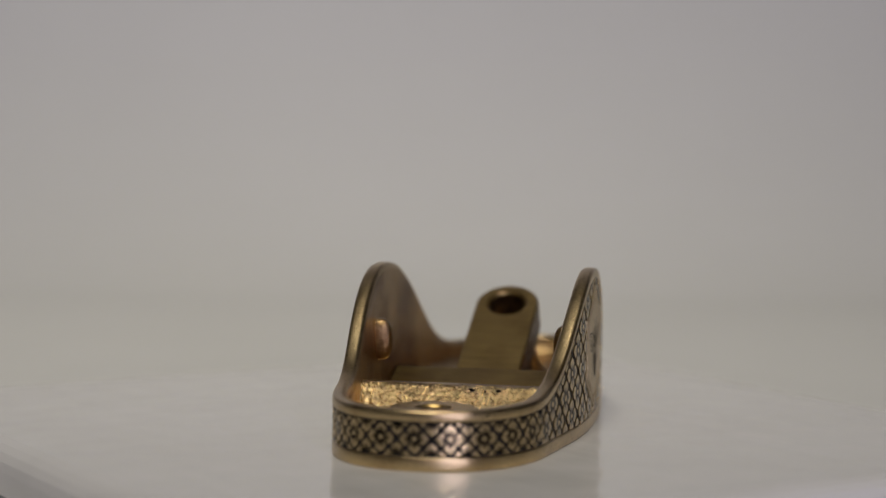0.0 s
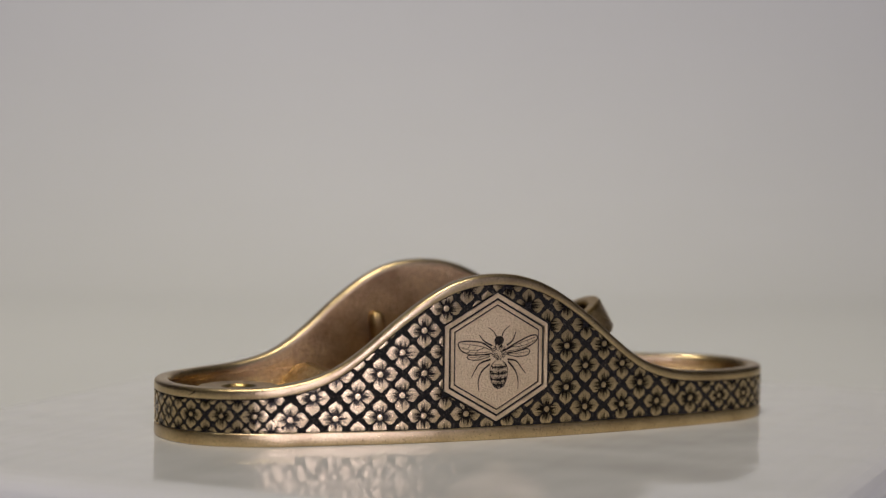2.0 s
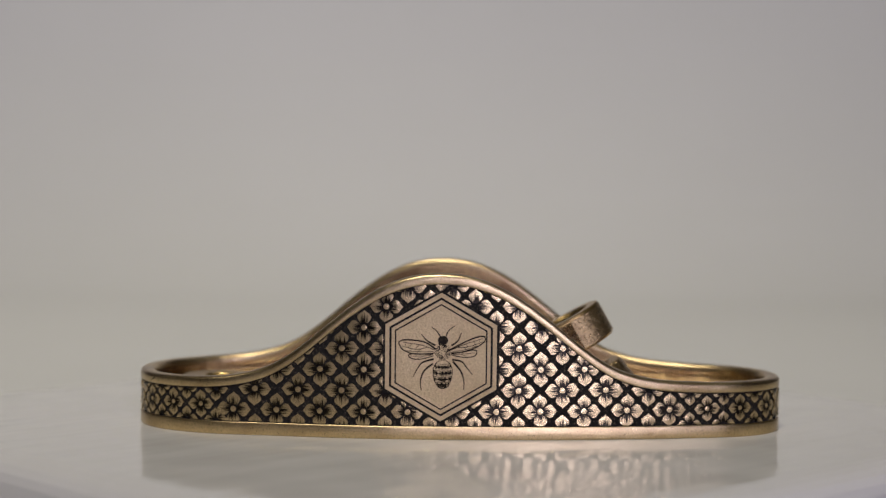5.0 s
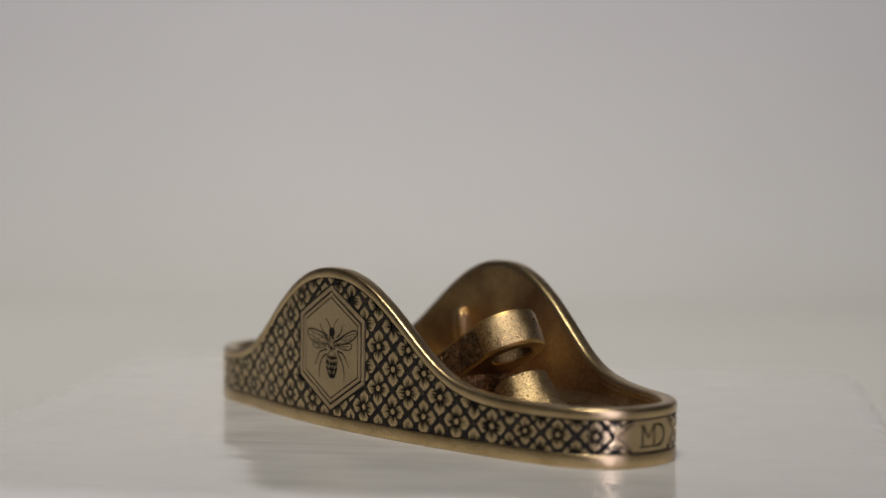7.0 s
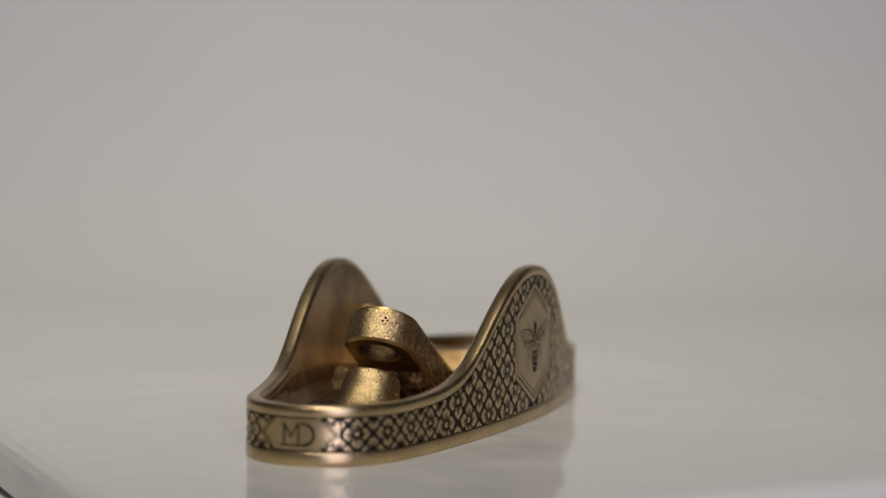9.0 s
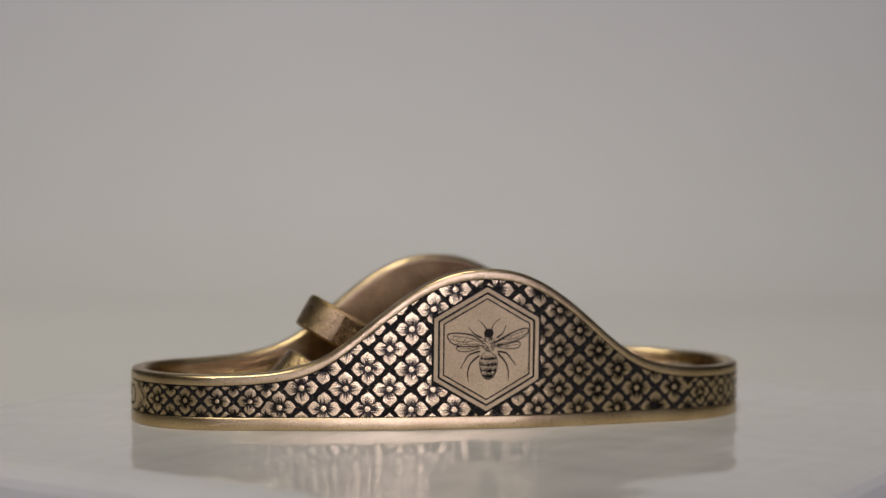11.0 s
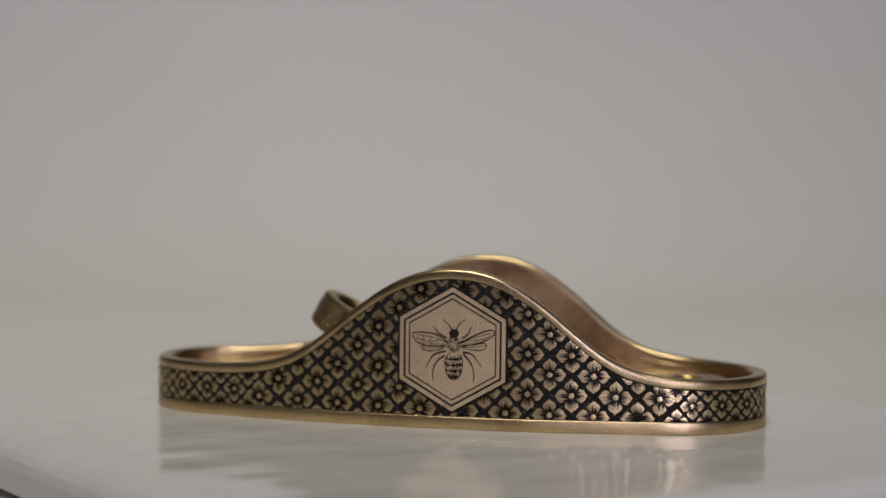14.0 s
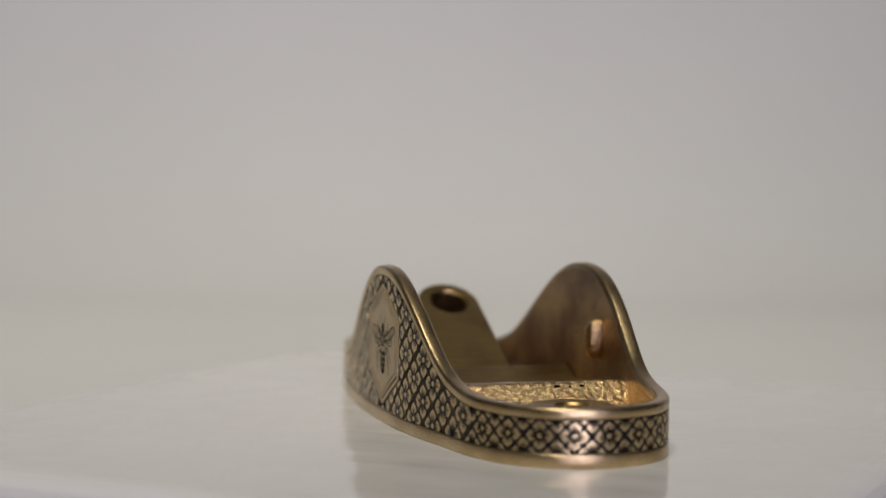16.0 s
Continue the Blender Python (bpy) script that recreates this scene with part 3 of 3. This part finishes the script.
def lathe(bm, rings, m, seg=40):
    """Rings of radius and height along an axis, closed into a tube wall if the first and last meet."""
    rows = [[bm.verts.new(m @ Vector((r * MM * math.cos(2 * math.pi * i / seg), r * MM * math.sin(2 * math.pi * i / seg), h * MM))) for i in range(seg)] for r, h in rings]
    for j in range(len(rows) - 1):
        for i in range(seg):
            bm.faces.new((rows[j][i], rows[j][(i + 1) % seg], rows[j + 1][(i + 1) % seg], rows[j + 1][i]))
    return rows


SLOPE = radians(30)


def bed_point(u, y, d):
    """A place on the blade bed: u along its slope from the tip downwards, d below its face."""
    return Vector(((34.4 - u * math.cos(SLOPE) + d * math.sin(SLOPE)) * MM, y * MM, (28.1 - u * math.sin(SLOPE) - d * math.cos(SLOPE)) * MM))


def build_inside(body):
    # front bar before the mouth, rough cast in front and smooth behind
    front = fine_line([(-37, FLOOR_Z - 0.3), (-35.6, 7.8), (-32.4, 10.9), (-31.4, 11.7), (-30.2, 12.0)], 0.45)
    bar = prism("throat_bar", front + [(-29.6, 11.98), (-29.6, FLOOR_Z - 0.3)], -20.8, 20.8, GLITTER, body, "glittering sand-cast bronze cross bar", 88)
    prism("throat_back", [(-29.55, FLOOR_Z - 0.3), (-29.55, 11.95), (-27.5, 12.0), (-26.6, 11.7), (-25.6, 10.7), (-24.7, 8.8), (-23.5, 7.0), (-22, FLOOR_Z - 0.3)], -20.75, 20.75, CAST, body, "golden brown cast back of the cross bar", 4)
    grained(bar, 0.95, 0.30)
    # blade bed
    prism("blade_bed", [(-14, FLOOR_Z - 0.5), (-7, FLOOR_Z - 0.2), (3.6, 10.9), (4.4, 11.2), (5.0, 11.1), (5.0, FLOOR_Z - 0.5)], -21.2, 21.2, BED, body, "machined brass blade bed", 16)
    grained(prism("bed_back", fine_line([(5.02, FLOOR_Z - 0.5), (5.02, 10.9), (6.0, 10.7), (7.6, 9.0), (10.0, 7.2), (14.0, FLOOR_Z - 0.3)], 0.6), -21.1, 21.1, FLOORCAST, body, "rough dark cast back of the blade bed", 70, smooth=True), 0.9, 0.15)
    # tongue with a round end and a hole through it
    bm = bmesh.new()
    R, r, n, L, T = 7.5, 4.4, 24, 36.0, 7.9
    outer = []
    for i in range(n + 1):
        a = math.pi * i / n
        outer.append((R - R * math.sin(a), R * math.cos(a)))
    inner = [(R - r * math.sin(2 * math.pi * i / (2 * n)), r * math.cos(2 * math.pi * i / (2 * n))) for i in range(2 * n)]
    top_edge = None
    for d_in, d in ((0.45, 0.0), (0.1, 0.18), (0.0, 0.6), (0.0, T - 0.5), (0.4, T)):
        row = []
        for u, y in outer:
            k = (R - d_in) / R
            row.append(bm.verts.new(bed_point(R + (u - R) * k, y * k, d)))
        row.append(bm.verts.new(bed_point(L, -(R - d_in), d)))
        row.insert(0, bm.verts.new(bed_point(L, R - d_in, d)))
        if top_edge:
            for i in range(len(row) - 1):
                bm.faces.new((top_edge[i], top_edge[i + 1], row[i + 1], row[i]))
        else:
            first = row
        top_edge = row
    last = top_edge
    hole_rows = []
    for d_out, d in ((0.55, 0.0), (0.0, 0.55), (0.0, T - 0.3), (0.3, T)):
        k = (r + d_out) / r
        hole_rows.append([bm.verts.new(bed_point(R + (u - R) * k, y * k, d)) for u, y in inner])
    for a, b in zip(hole_rows, hole_rows[1:]):
        for i in range(2 * n):
            bm.faces.new((a[i], a[(i + 1) % (2 * n)], b[(i + 1) % (2 * n)], b[i]))
    # faces round the hole: bridge the outer half ring with the hole's half ring, then the flat tail
    for edge, hr in ((first, hole_rows[0]), (last, hole_rows[-1])):
        for i in range(n):
            bm.faces.new((edge[i + 1], edge[i + 2], hr[i + 1], hr[i]))
        tail = [edge[n + 1], edge[n + 2], edge[0], edge[1]] + [hr[(2 * n - i) % (2 * n)] for i in range(0, n + 1)]
        bm.faces.new(tail)
    bmesh.ops.triangulate(bm, faces=[f for f in bm.faces if len(f.verts) > 4])
    bm_ob("adjuster_tongue", bm, BED, body, "sloping brass tongue with a round hole at its tip")
    # lining added in the hole to carry that painted shade
    bm = bmesh.new()
    rows = [[bm.verts.new(bed_point(R - (r - 0.06) * math.sin(2 * math.pi * i / 36), (r - 0.06) * math.cos(2 * math.pi * i / 36), d)) for i in range(36)] for d in (0.7, 2.5, 5.0, T - 0.4)]
    for a, b in zip(rows, rows[1:]):
        for i in range(36):
            bm.faces.new((a[i], b[i], b[(i + 1) % 36], a[(i + 1) % 36]))
    bm_ob("hole_lining", bm, BORE, body, "bore of the hole, coloured dark for its shade")
    # web below the tongue, the shade there put into its darker bronze
    web = [(6, FLOOR_Z - 0.3), (4, 8.5), (11, 13.0), (24.5, 21.0), (26.0, 19.0), (25.2, 16.5), (23.5, 12.5), (23, FLOOR_Z - 0.3)]
    prism("web", web, -7.15, 7.15, FLOORCAST, body, "cast bronze web, darkened for the shade under the tongue", 2)
    # rough sleeve round the tongue's end
    bm = bmesh.new()
    rows = []
    for d in [0.75 + (T - 1.3) * i / 18 for i in range(19)]:
        rows.append([bm.verts.new(bed_point(R - (R + 0.12) * math.sin(math.pi * i / 70), (R + 0.12) * math.cos(math.pi * i / 70), d)) for i in range(71)])
    for a, b in zip(rows, rows[1:]):
        for i in range(70):
            bm.faces.new((a[i], a[i + 1], b[i + 1], b[i]))
    grained(bm_ob("tongue_end", bm, ROUGHCAST, body, "sand-cast round end", True), 0.5, 0.06)
    # rough cast flanks of the tongue
    for sy in (-1, 1):
        bm = bmesh.new()
        rows = [[bm.verts.new(bed_point(R + 26.0 * i / 52, sy * (R + 0.1), d)) for i in range(53)] for d in [0.75 + (T - 1.3) * k / 14 for k in range(15)]]
        for a, b in zip(rows, rows[1:]):
            for i in range(52):
                bm.faces.new((a[i], a[i + 1], b[i + 1], b[i]) if sy > 0 else (b[i], b[i + 1], a[i + 1], a[i]))
        grained(bm_ob("tongue_flank", bm, FLOORCAST, body, "brown rough cast flank", True), 0.6, 0.09)
    # stub in line with the hole
    ax = Matrix.Translation(bed_point(R, 0, 0)) @ Matrix.Rotation(math.pi - SLOPE, 4, "Y")
    bm = bmesh.new()
    rows = lathe(bm, fine_line([(2.6, 16.5), (2.6, 14.0), (3.0, 13.5), (5.3, 13.5), (5.8, 13.8), (6.0, 14.8), (6.3, 17.0), (6.9, 19.5), (7.8, 22.0), (9.2, 24.5), (11.0, 26.5)], 0.5), ax, 90)
    bm.faces.new(rows[0][::-1])
    grained(bm_ob("adjuster_stub", bm, ROUGHCAST, body, "sand-cast bronze stub", True), 0.5, 0.07)
    # knob boss at the toe
    bm = bmesh.new()
    bx = Matrix.Translation((BOSS_X * MM, 0, 0))
    rows = lathe(bm, [(3.4, 4.0), (3.4, BOSS_Z - 0.5), (3.9, BOSS_Z), (8.6, BOSS_Z), (9.0, BOSS_Z - 0.3), (9.2, BOSS_Z - 0.9), (10.2, FLOOR_Z - 0.5)], bx, 48)
    bm.faces.new(rows[0][::-1])
    bm_ob("knob_boss", bm, BED, body, "flat round brass boss with a threaded hole")
    # lugs for the cap on both side walls
    for sy in (-1, 1):
        bm = bmesh.new()
        bmesh.ops.create_uvsphere(bm, u_segments=24, v_segments=16, radius=1.0)
        for v in bm.verts:
            c = v.co
            x, y, z = (math.copysign(abs(k) ** 0.82, k) for k in c)
            v.co = ((-12.4 + sy * 0.8 + x * 2.1 - z * 0.5) * MM, sy * (21.0 + y * 2.7) * MM, (19.4 + z * (4.3 if z > 0 else 5.0)) * MM)
        bm_ob("lug", bm, CAST, body, "rounded bronze lug", True)


BOSS_X, BOSS_Z = -50.0, 10.0


def pits(name, places, parent, label):
    """Small dark casting flaws: flattened lumps of tarnish, places in millimetres with their three half sizes."""
    bm = bmesh.new()
    for p, half in places:
        bmesh.ops.create_icosphere(bm, subdivisions=1, radius=MM, matrix=Matrix.Translation(Vector(p) * MM) @ Matrix.Diagonal((*half, 1)))
    return bm_ob(name, bm, INK, parent, label, True)


def build_flaws(body):
    s = PERIM - 65.59
    plate("nick", stroke_polys([(s - 0.55, 10.55), (s - 0.05, 10.8), (s + 0.6, 11.1)], 0.12, 0.34) + stroke_polys([(s - 1.0, 10.35), (s - 0.7, 10.5)], 0.22, 0.1), 0.02, -0.08, INK, body, "small dark nick in the rim")
    spots = []
    for a, d, r in ((68, 2.6, 0.34), (64, 3.1, 0.24), (72, 3.4, 0.28), (66, 3.9, 0.18), (100, 1.3, 0.2)):
        w = radians(a)
        spots.append((bed_point(7.5 - 7.6 * math.sin(w), 7.6 * math.cos(w), d) / MM, (0.7 * r, r, r)))
    pits("pit", spots, body, "dark pits in the casting")
    pits("pit", [((-32.0, -4.0, 11.35), (0.35, 0.8, 0.28)), ((-32.0, -9.8, 11.3), (0.35, 0.7, 0.25)), ((-32.2, -6.9, 11.15), (0.25, 0.35, 0.2))], body, "dark pits in the casting")


def build_plane():
    body = tagged(new("hand_plane_body"), "antique brass hand plane body engraved with flowers and a bee", "hand plane")
    build_shell(body)
    build_inside(body)
    build_flaws(body)
    band = next(o for o in body.children if o.name.startswith("engraved_band"))
    build_plaques(body, band)
    build_flowers(band)
    return body


build_room()
turntable = build_turntable()
tile = build_tile()
plane_body = build_plane()

# ---- turning ----
AXIS = Vector((0.00260, 0.00720, 0))
TURN = [(0.0, 77.70), (0.5, 64.55), (1.0, 48.20), (1.5, 33.56), (2.0, 20.55), (2.5, 9.62), (2.7, 7.41), (2.8, 7.11), (3.0, 6.57), (3.2, 4.27), (3.5, 1.88), (4.0, 0.73), (4.6, 0.26), (5.0, -0.59), (5.3, -3.79), (5.5, -10.27), (6.0, -24.46), (6.5, -39.89), (7.0, -51.98), (7.5, -68.16), (8.0, -82.60), (8.5, -94.90), (9.0, -109.20), (9.5, -123.60), (10.0, -135.80), (10.2, -142.20), (10.7, -157.84), (11.2, -169.64), (11.7, -175.73), (12.3, -177.70), (12.5, -177.69), (13.0, -177.69), (13.5, -179.65), (14.0, -190.03), (14.5, -205.28), (15.0, -219.60), (15.5, -236.88), (16.0, -250.72)]


def motions():
    rest = Matrix.Translation(-AXIS)
    spins = [(t, Matrix.Rotation(radians(a), 4, "Z")) for t, a in TURN]
    walk(turntable, spins)
    walk(tile, spins)
    walk(plane_body, [(t, m @ rest) for t, m in spins])


motions()
